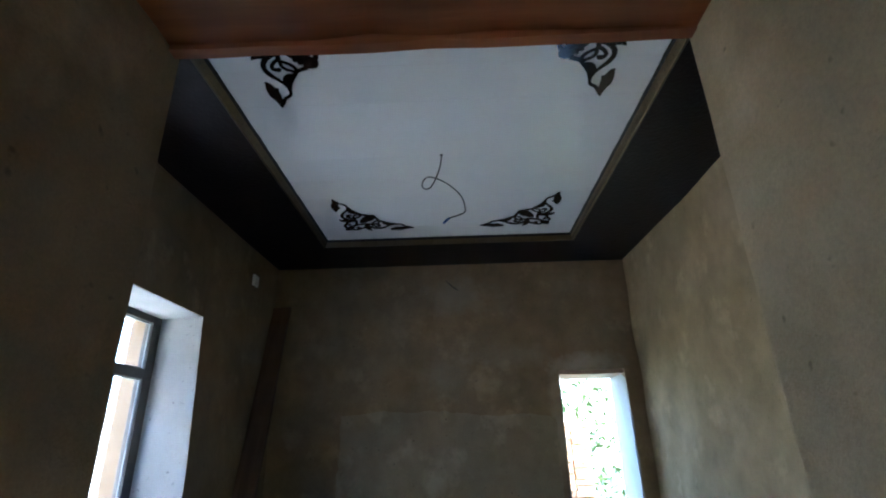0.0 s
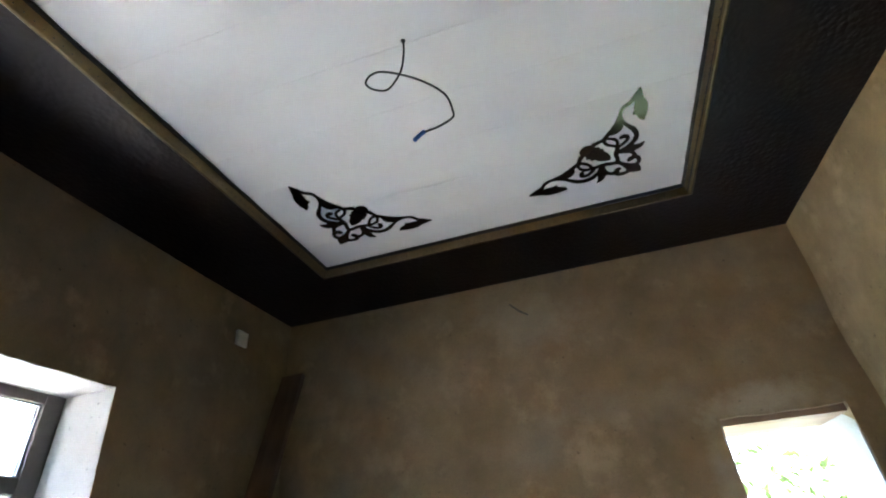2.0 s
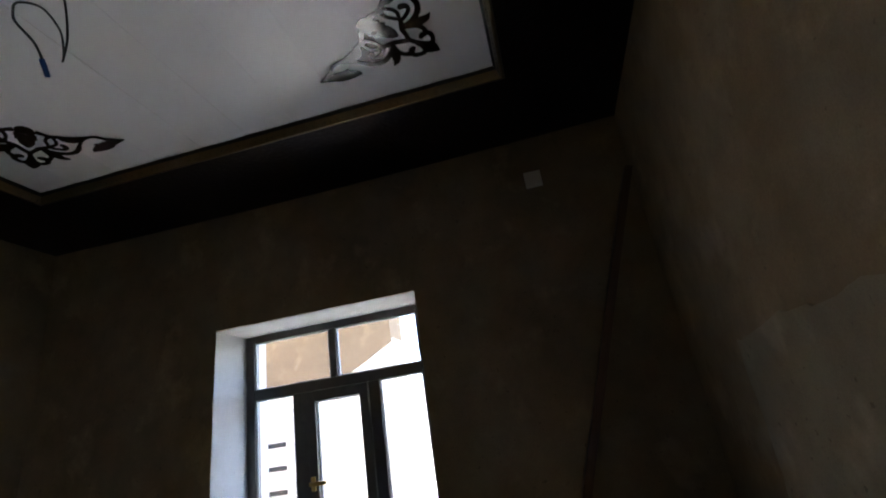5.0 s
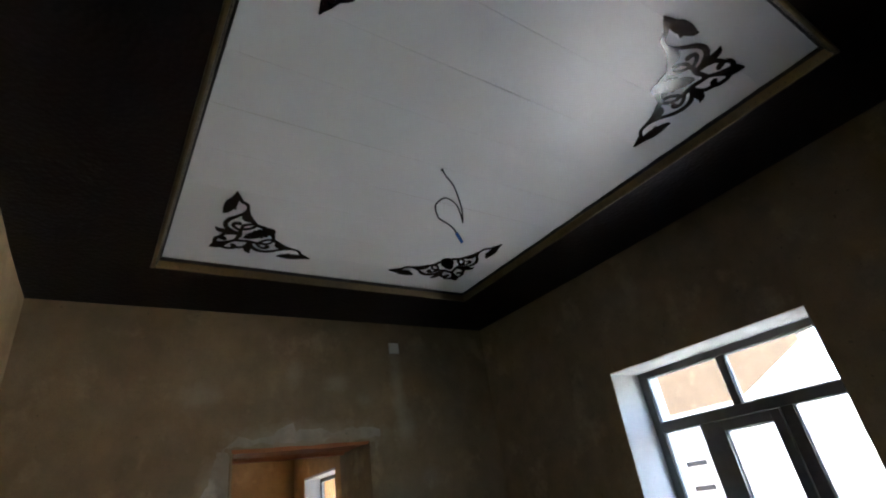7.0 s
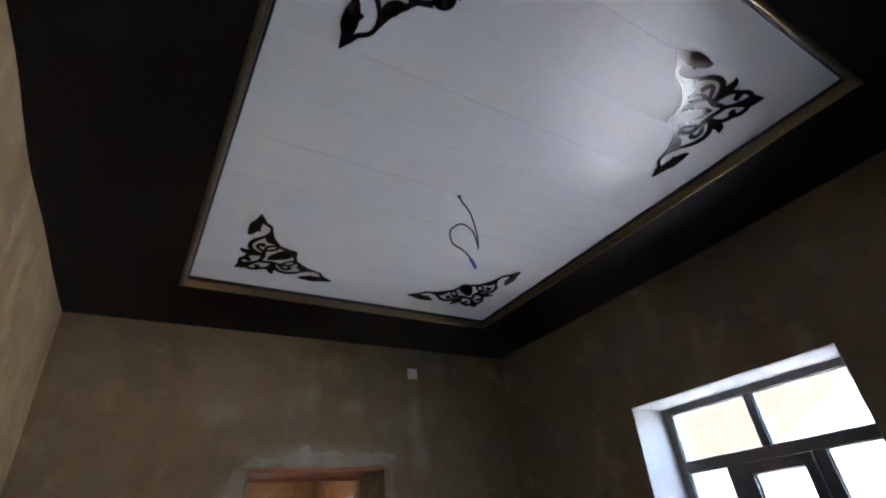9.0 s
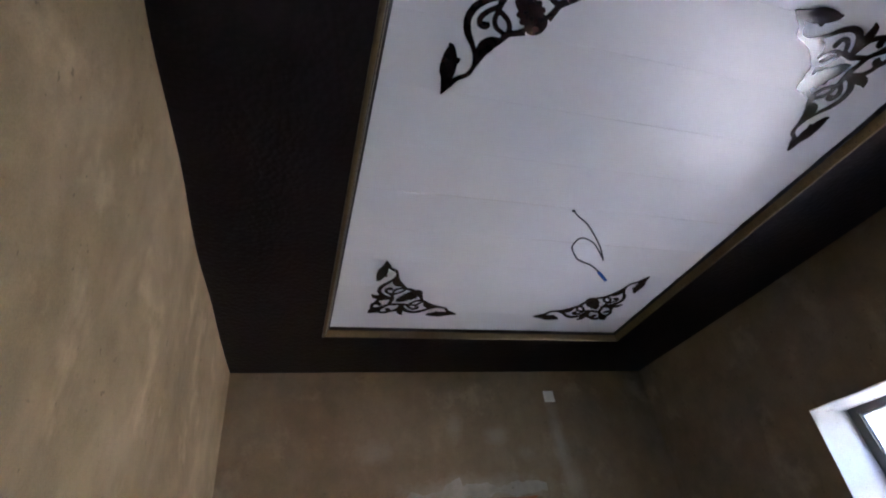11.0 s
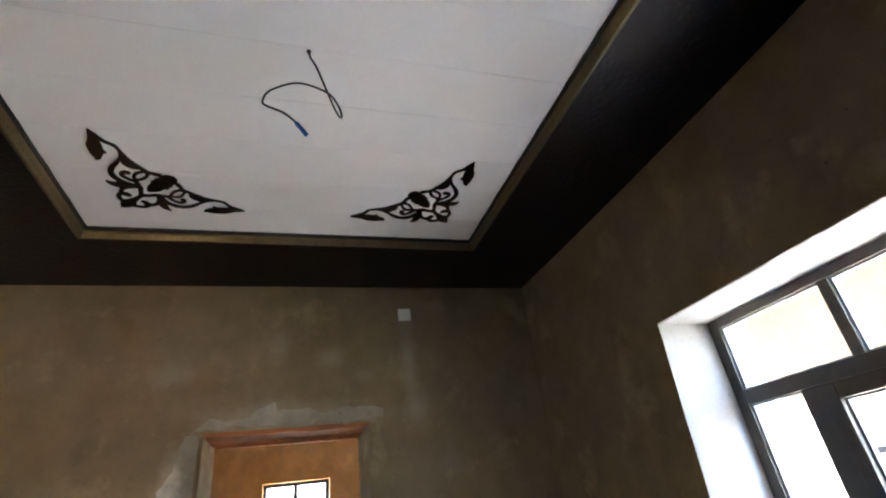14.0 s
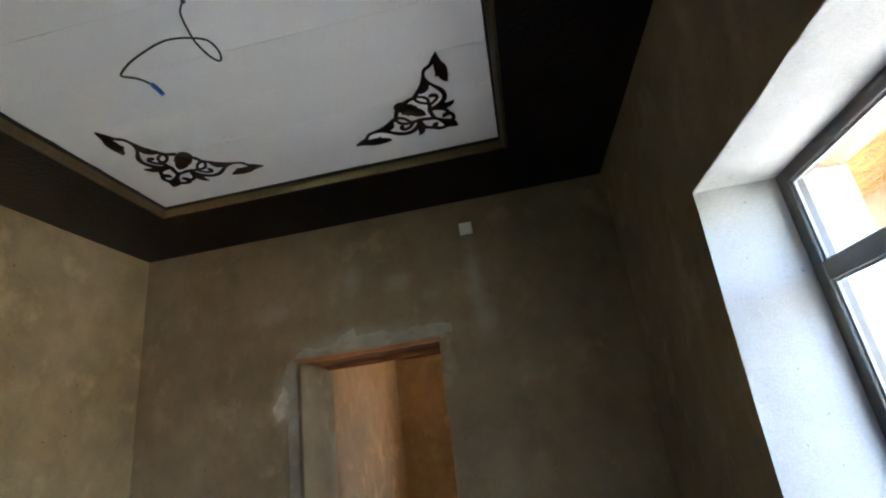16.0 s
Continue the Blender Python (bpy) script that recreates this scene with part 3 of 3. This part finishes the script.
def window_unit(name, y0, y1, z0, z1, x, label, ends, sash, bars=(0.052, 0.052)):
    """A fixed window in the plane x with two top lights and three lower ones, the middle one a sash with a handle.
    ends: mullions of the top and the lower part; glass runs between them."""
    w = empty(name, label, "window", (x, (y0 + y1) / 2, z0), kind="structure")
    d0, d1 = x - 0.03, x + 0.03
    bar = 0.052
    g0, g1 = y0 + bars[0], y1 - bars[1]

    def strip(n, *a, mat=FRAME_PVC, lab=""):
        bm = bmesh.new()
        box(bm, *a, 0.005)
        return under(part(n, bm, mat, None, lab), w)

    strip("frame_jamb", d0, d1, y0, g0, z0, z1)
    strip("frame_jamb", d0, d1, g1, y1, z0, z1)
    strip("frame_head", d0, d1, g0, g1, z1 - bar, z1)
    strip("frame_foot", d0, d1, g0, g1, z0, z0 + bar)
    t0, t1 = ends["transom"]
    strip("transom", d0, d1, g0, g1, t0, t1)
    mid = ends["top"]
    strip("mullion", d0, d1, mid - 0.026, mid + 0.026, t1, z1 - bar)
    for a, b in ends["posts"]:
        strip("mullion", d0, d1, a, b, z0 + bar, t0)
    s0, s1 = ends["posts"][0][1], ends["posts"][1][0]
    st = sash
    leaf = strip("sash", d0 + 0.006, d1 + 0.014, s0 + 0.003, s0 + st, z0 + bar, t0 - 0.003)
    for a in ((s1 - st, s1 - 0.003, z0 + bar, t0 - 0.003), (s0 + st, s1 - st, t0 - st - 0.005, t0 - 0.003), (s0 + st, s1 - st, z0 + bar, z0 + bar + st)):
        bm = bmesh.new()
        box(bm, d0 + 0.006, d1 + 0.014, *a, 0.005)
        under(part("sash_rail", bm, FRAME_PVC), w)
    lights = [(g0, mid - 0.026, t1, z1 - bar), (mid + 0.026, g1, t1, z1 - bar),
              (g0, ends["posts"][0][0], z0 + bar, t0), (ends["posts"][1][1], g1, z0 + bar, t0),
              (s0 + st, s1 - st, z0 + bar + st, t0 - st - 0.005)]
    for a, b, c, e in lights:
        pane = strip("pane", x - 0.004, x + 0.004, a, b, c, e, mat=GLASS)
        pane.visible_shadow = False
        seal = bmesh.new()
        for q in ((a, a + 0.008, c, e), (b - 0.008, b, c, e), (a + 0.008, b - 0.008, c, c + 0.008), (a + 0.008, b - 0.008, e - 0.008, e)):
            box(seal, x + 0.005, x + 0.016, *q)
        under(part("glazing_seal", seal, SEAL, None, "thin grey rubber seal"), w)
    bm = bmesh.new()
    hz = 1.21
    box(bm, d1 + 0.014, d1 + 0.024, s0 + 0.015, s0 + 0.045, hz - 0.04, hz + 0.04, 0.004)
    box(bm, d1 + 0.024, d1 + 0.055, s0 + 0.022, s0 + 0.038, hz - 0.008, hz + 0.012, 0.003)
    box(bm, d1 + 0.045, d1 + 0.060, s0 + 0.02, s0 + 0.13, hz - 0.01, hz + 0.012, 0.004)
    under(part("handle", bm, BRASS, None, "brass lever handle"), w)
    return w


window_unit("window_1", 1.36, 2.665, WIN[2] + 0.01, 2.183, -0.325, "tall dark bronze glazed door unit in a deep white reveal",
            {"transom": (1.752, 1.818), "top": 1.99, "posts": [(1.695, 1.79), (2.215, 2.288)]}, 0.062, (0.062, 0.092))


def lining(name, rows, label, mat=REVEAL):
    """A plaster face between two edges, given as pairs of points from end to end; slightly uneven."""
    bm = bmesh.new()
    grid = []
    for a, b in rows:
        a, b = Vector(a), Vector(b)
        line = []
        for k in range(9):
            q = a.lerp(b, k / 8)
            q += Vector((0, noise.noise(q * 7), noise.noise(q * 7 + Vector((4, 4, 4))))) * 0.004
            if k == 0:
                q += Vector((0, noise.noise(q * 23), noise.noise(q * 23 + Vector((4, 4, 4))))) * 0.005
            line.append(bm.verts.new(q))
        grid.append(line)
    for p, q in zip(grid, grid[1:]):
        for k in range(8):
            bm.faces.new((p[k], p[k + 1], q[k + 1], q[k]))
    return tagged(part(name, bm, mat), label, "plaster lining", kind="structure")


HEIGHTS = [WIN[2] + (2.186 - WIN[2]) * k / 24 for k in range(25)]
lining("window_reveal", [((west_lean(1.3, z) + 0.001, WIN[0] + 0.004, z), (-0.294, 1.362, z)) for z in HEIGHTS], "white plastered window reveal")
lining("window_reveal", [((west_lean(2.7, z) + 0.001, WIN[1] - 0.004, z), (-0.294, 2.663, z)) for z in HEIGHTS], "white plastered window reveal")
lining("window_reveal", [((west_lean(y, 2.18) + 0.001, y, 2.184), (-0.294, y, 2.178)) for y in [1.345 + 1.324 * k / 24 for k in range(25)]], "white plastered window head")
lining("window_sill", [((0.04, y, 0.085), (-0.294, y, 0.095)) for y in [1.345 + 1.32 * k / 20 for k in range(21)]], "white plastered window sill")
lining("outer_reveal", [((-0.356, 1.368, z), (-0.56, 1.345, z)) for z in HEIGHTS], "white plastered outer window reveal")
# the shaded beige tone here, plain white on the reveal opposite
lining("outer_reveal", [((-0.356, 2.655, z), (-0.56, 2.735, z)) for z in HEIGHTS], "dark beige outer window reveal", BEIGE_SHADE)

# windows of the hall, seen through the doorway
window_unit("window_2", SIDE[0] + 0.01, SIDE[1] - 0.01, SIDE[2] + 0.01, SIDE[3] - 0.03, -0.30, "dark plastic hall window in a plastered reveal",
            {"transom": (1.80, 1.87), "top": -4.44, "posts": [(-4.72, -4.65), (-4.23, -4.16)]}, 0.06)
reveal("hall_reveal", (-0.27, SIDE[0] - 0.004, SIDE[2]), (-0.002, SIDE[0] + 0.01, SIDE[3]), "pale plastered window reveal")
reveal("hall_reveal", (-0.27, SIDE[0] + 0.01, SIDE[3] - 0.03), (-0.002, SIDE[1] - 0.01, SIDE[3] + 0.01), "pale plastered window head")
rear = window_unit("window_3", REAR[0] + 0.01, REAR[1] - 0.01, REAR[2] + 0.01, REAR[3] - 0.01, 0.0, "dark plastic window in the hall's rear wall",
                   {"transom": (1.76, 1.83), "top": 1.62, "posts": [(1.36, 1.42), (1.80, 1.86)]}, 0.06)
rear.matrix_basis = Matrix.Translation((rear.location.y, BACK - 0.1, rear.location.z)) @ pose(0, 0, 0, 0, 0, 90)

# ---- doorway to the hall: lintel planks and broken plaster ----
lintel = empty("door_lintel", "rough orange timber lintel over the doorway", "lintel", (1.76, -0.3, 1.945))
for y0, y1, z0 in ((-0.20, -0.035, 2.03), (-0.37, -0.205, 2.036), (-0.555, -0.375, 2.03)):
    bm = boxed(DOOR[0] - 0.03, DOOR[1] + 0.03, y0, y1, z0, 2.12)
    bmesh.ops.subdivide_edges(bm, edges=bm.edges, cuts=9, use_grid_fill=True)
    for v in bm.verts:
        v.co += Vector((0, noise.noise(v.co * 5), noise.noise(v.co * 7))) * 0.009
    under(part("lintel_plank", bm, LINTEL_WOOD), lintel)
bm = boxed(1.315, 2.235, -0.45, -0.40, 2.010, 2.034)
bmesh.ops.subdivide_edges(bm, edges=bm.edges, cuts=9, use_grid_fill=True)
for v in bm.verts:
    v.co += Vector((0, noise.noise(v.co * 4), noise.noise(v.co * 6))) * 0.006
under(part("batten", bm, LINTEL_WOOD, None, "split orange batten under the lintel"), lintel)
bm = boxed(DOOR[0] - 0.02, DOOR[1] + 0.02, -0.034, -0.010, 2.022, 2.09)
bmesh.ops.subdivide_edges(bm, edges=bm.edges, cuts=9, use_grid_fill=True)
for v in bm.verts:
    v.co += Vector((0, 0.006, 0.014)) * noise.noise(v.co * 8)
under(part("lintel_edge", bm, LINTEL_WOOD, None, "splintered front edge of the lintel"), lintel)

head_patch = [(2.34, 2.02), (2.24, 2.11), (2.10, 2.11), (1.98, 2.15), (1.86, 2.22), (1.83, 2.14), (1.70, 2.15), (1.58, 2.12), (1.45, 2.15), (1.30, 2.15), (1.19, 2.12), (1.20, 2.055), (1.5, 2.066), (1.8, 2.072), (2.29, 2.066)]
patch("plaster_patch", "y", 0.0, 1, head_patch, GYPSUM, wall_south, "ragged grey gypsum patch over the doorway", 0.008, 1.5)
jamb_patch = [(2.285, 2.03), (2.285, 1.2), (2.285, 0.4), (2.335, 0.4), (2.34, 1.1), (2.352, 1.6), (2.35, 2.04)]
patch("plaster_patch", "y", 0.0, 1, jamb_patch, GYPSUM, wall_south, "grey gypsum strip beside the doorway", 0.008, 0.9)
lobe_patch = [(2.335, 1.74), (2.42, 1.66), (2.47, 1.74), (2.40, 1.86), (2.37, 2.0), (2.33, 2.02)]
patch("plaster_patch", "y", 0.0, 1, lobe_patch, GYPSUM, wall_south, "ragged lobe of gypsum beside the doorway", 0.0105, 1.4)
low_coat = [(0.70, 0.02), (2.70, 0.02), (2.70, 1.50), (2.45, 1.53), (2.30, 1.53), (2.20, 1.50), (1.95, 1.54), (1.55, 1.575), (1.42, 1.56), (1.10, 1.575), (0.90, 1.55), (0.72, 1.55)]
patch("plaster_coat", "y", L, -1, low_coat, COAT, wall_north, "paler lower coat of plaster with a ragged top edge", 0.008)

scratch = [(1.729, 2.828), (1.786, 2.770), (1.842, 2.728), (1.838, 2.720), (1.778, 2.760), (1.724, 2.822)]
patch("scratch", "y", L, -1, scratch, SCREED, wall_north, "dark scratch in the plaster", 0.006, 0.1)

# white on these jambs stands for the daylight washing over them
for x0, x1 in ((GAP[0] - 0.004, GAP[0] + 0.008), (GAP[1] - 0.01, GAP[1] + 0.004)):
    bm = boxed(x0, x1, L + 0.012, L + 0.505, 0.0, 1.875)
    tagged(part("gap_jamb", bm, REVEAL), "daylit white jamb of the bare doorway", "plaster lining", kind="structure")
# the jamb facing the windows is paler, their light kept in its colour
LIT_JAMB = plaster("lit_jamb_plaster", (0.42, 0.31, 0.165), (0.50, 0.375, 0.21), (0.57, 0.44, 0.27), stain=0.3)
x = DOOR[1] - 0.012
lining("door_jamb", [((x, -0.004, z), (x, S_WALL - 0.002, z)) for z in [2.03 * k / 24 for k in range(25)]], "window-lit plastered jamb of the doorway", LIT_JAMB)
bm = boxed(DOOR[0] - 0.035, DOOR[0] + 0.012, S_WALL - 0.003, 0.006, 0.0, 2.034)
bmesh.ops.subdivide_edges(bm, edges=bm.edges, cuts=9, use_grid_fill=True)
for v in bm.verts:
    v.co += Vector((noise.noise(v.co * 7), 0.3 * noise.noise(v.co * 5), 0)) * 0.006
tagged(part("door_jamb", bm, MUD), "brown plastered jamb of the doorway", "plaster lining", kind="structure")

# timber over the bare doorway
tagged(part("gap_lintel", boxed(GAP[0] - 0.03, GAP[1] + 0.05, L + 0.03, L + 0.5, 1.875, 1.94), PALE_WOOD), "pale timber lintel over the bare doorway", "lintel", kind="structure")

# ---- plank leaning in the corner ----
plank_bm = boxed(-0.085, 0.085, -0.02, 0.02, 0.0, 2.76)
bmesh.ops.subdivide_edges(plank_bm, edges=plank_bm.edges, cuts=6, use_grid_fill=True)
for v in plank_bm.verts:
    v.co += Vector((noise.noise(v.co * 3), noise.noise(v.co * 3 + Vector((5, 0, 0))), 0)) * 0.008
plank = tagged(part("plank", plank_bm, BOARD), "rough brown plank leaning into the room corner", "plank")
foot, top = Vector((0.205, 2.99, 0.0)), Vector((0.092, 3.96, 2.54))
up = (top - foot).normalized()
side = Vector((1, 0, 0)) - up * up.x
side.normalize()
back_dir = up.cross(side)
plank.matrix_basis = Matrix(((side.x, back_dir.x, up.x, foot.x), (side.y, back_dir.y, up.y, foot.y), (side.z, back_dir.z, up.z, foot.z), (0, 0, 0, 1)))

# ---- outside ----
bm = bmesh.new()
bmesh.ops.create_grid(bm, x_segments=2, y_segments=2, size=400)
for v in bm.verts:
    v.co.z = -0.13
ground = tagged(part("ground", bm, EARTH), "dry bare earth yard", "ground", kind="structure")

# dark grass added out of view, to cut ground bounce through the bare doorway
bm = bmesh.new()
bmesh.ops.create_grid(bm, x_segments=60, y_segments=60, size=1.0)
for v in bm.verts:
    v.co = Vector((2.5 + v.co.x * 9.0, 14.6 + v.co.y * 9.8, -0.10 + 0.03 * noise.noise(v.co * 14)))
tagged(part("lawn", bm, DARK_GRASS), "unseen dark grass added behind the house", "lawn", kind="structure")

house = empty("neighbour_house", "pale house with beige shade under its straw eave", "house", (-5.2, -2.5, 0))
# pale paint holds the sunlit part of what is one beige wall
under(part("wall", boxed(-5.6, -5.0, -7.0, 0.9, -0.14, 2.9), LIME, None, "pale lower wall standing for its sunlit part"), house)
# the eave's shadow on that wall, modelled as a darker slab with slanted foot
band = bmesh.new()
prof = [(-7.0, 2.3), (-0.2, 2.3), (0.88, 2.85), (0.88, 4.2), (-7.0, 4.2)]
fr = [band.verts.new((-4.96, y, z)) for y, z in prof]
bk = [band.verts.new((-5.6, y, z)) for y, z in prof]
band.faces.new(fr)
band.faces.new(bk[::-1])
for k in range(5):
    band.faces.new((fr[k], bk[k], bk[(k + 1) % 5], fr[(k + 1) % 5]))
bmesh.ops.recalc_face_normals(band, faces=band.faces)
under(part("eave_shade_band", band, BEIGE_SHADE, None, "beige upper band standing for the eave's shade"), house)
door = under(part("door", boxed(-5.0, -4.95, -1.55, -0.75, 0.0, 2.06), SHADED_DOOR, None, "white door in a shaded tone with dark glass slots"), house)
for z in (1.53, 1.18, 0.83):
    s = part("slot", boxed(-4.95, -4.94, -1.40, -1.05, z - 0.035, z + 0.035), SLOT)
    s.parent = door
    s.matrix_parent_inverse = Matrix.Translation(house.location).inverted() @ Matrix.Translation(house.location)
straw = bmesh.new()
rng = random.Random(7)
for k in range(4200):
    y = rng.uniform(-7.0, 0.9)
    a = Vector((-4.9 + rng.uniform(-0.1, 1.0), y, 4.12 + rng.uniform(-0.1, 0.1)))
    d = Vector((rng.uniform(0.05, 0.35), rng.uniform(-0.28, 0.28), rng.uniform(-0.22, 0.03)))
    s = Vector((0, 0.007, 0.005))
    straw.faces.new([straw.verts.new(q) for q in (a - s, a + s, a + d)])
under(part("straw_eave", straw, STRAW, None, "loose straw thatch"), house)
under(part("eave_board", boxed(-5.6, -3.75, -7.0, 0.95, 4.22, 4.28), BOARD), house)

# invented wall out of view, hides the low sky from the window
added_yard_wall = tagged(part("added_yard_wall", boxed(-14.3, -14.0, -12.0, 30.0, -0.14, 2.9), LIME), "unseen cream wall added across the yard", "wall", kind="structure")

# brick stack and shrub beyond the bare doorway
stack = empty("brick_stack", "stack of tan fired bricks in the yard", "bricks", (3.28, 6.9, -0.13))
brick_me = None
for row in range(22):
    for col in range(3):
        z = -0.13 + row * 0.075
        if brick_me is None:
            bm = bmesh.new()
            box(bm, -0.125, 0.125, -0.06, 0.06, 0, 0.068, 0.006)
            b = part("brick", bm, BRICKS)
            brick_me = b.data
        else:
            b = new("brick", brick_me)
        b.parent = stack
        b.matrix_basis = pose(-0.28 + col * 0.27 + rng.uniform(-0.012, 0.012), rng.uniform(-0.02, 0.02), z + 0.13, 0, 0, rng.uniform(-4, 4) + (0 if row % 2 else 3))

shrub = empty("shrub", "leafy green shrub in the yard", "shrub", (2.75, 7.9, -0.13))
leaves = bmesh.new()
for k in range(4200):
    c = Vector((0.3 + rng.gauss(0, 0.75), rng.gauss(0, 0.45), 1.35 + rng.gauss(0, 0.75)))
    if c.z < 0.3:
        continue
    r = rng.uniform(0.04, 0.10)
    q = Euler((rng.uniform(-1.2, 1.2), rng.uniform(-1.2, 1.2), rng.uniform(0, 6.3))).to_matrix()
    leaves.faces.new([leaves.verts.new(c + q @ Vector(p) * r) for p in ((-1, 0, 0), (0, -0.4, 0.1), (1, 0, 0), (0, 0.4, 0.1))])
lv = part("leaves", leaves, LEAF, shrub)
tagged(lv, kind="stuff")
for k in range(5):
    a = k * 1.26
    part("stem", tube(smoothed([(0, 0, 0), (0.08 * math.cos(a), 0.08 * math.sin(a), 0.5), (0.3 * math.cos(a), 0.3 * math.sin(a), 1.3)], 4), 0.016, 6), BARK, shrub)
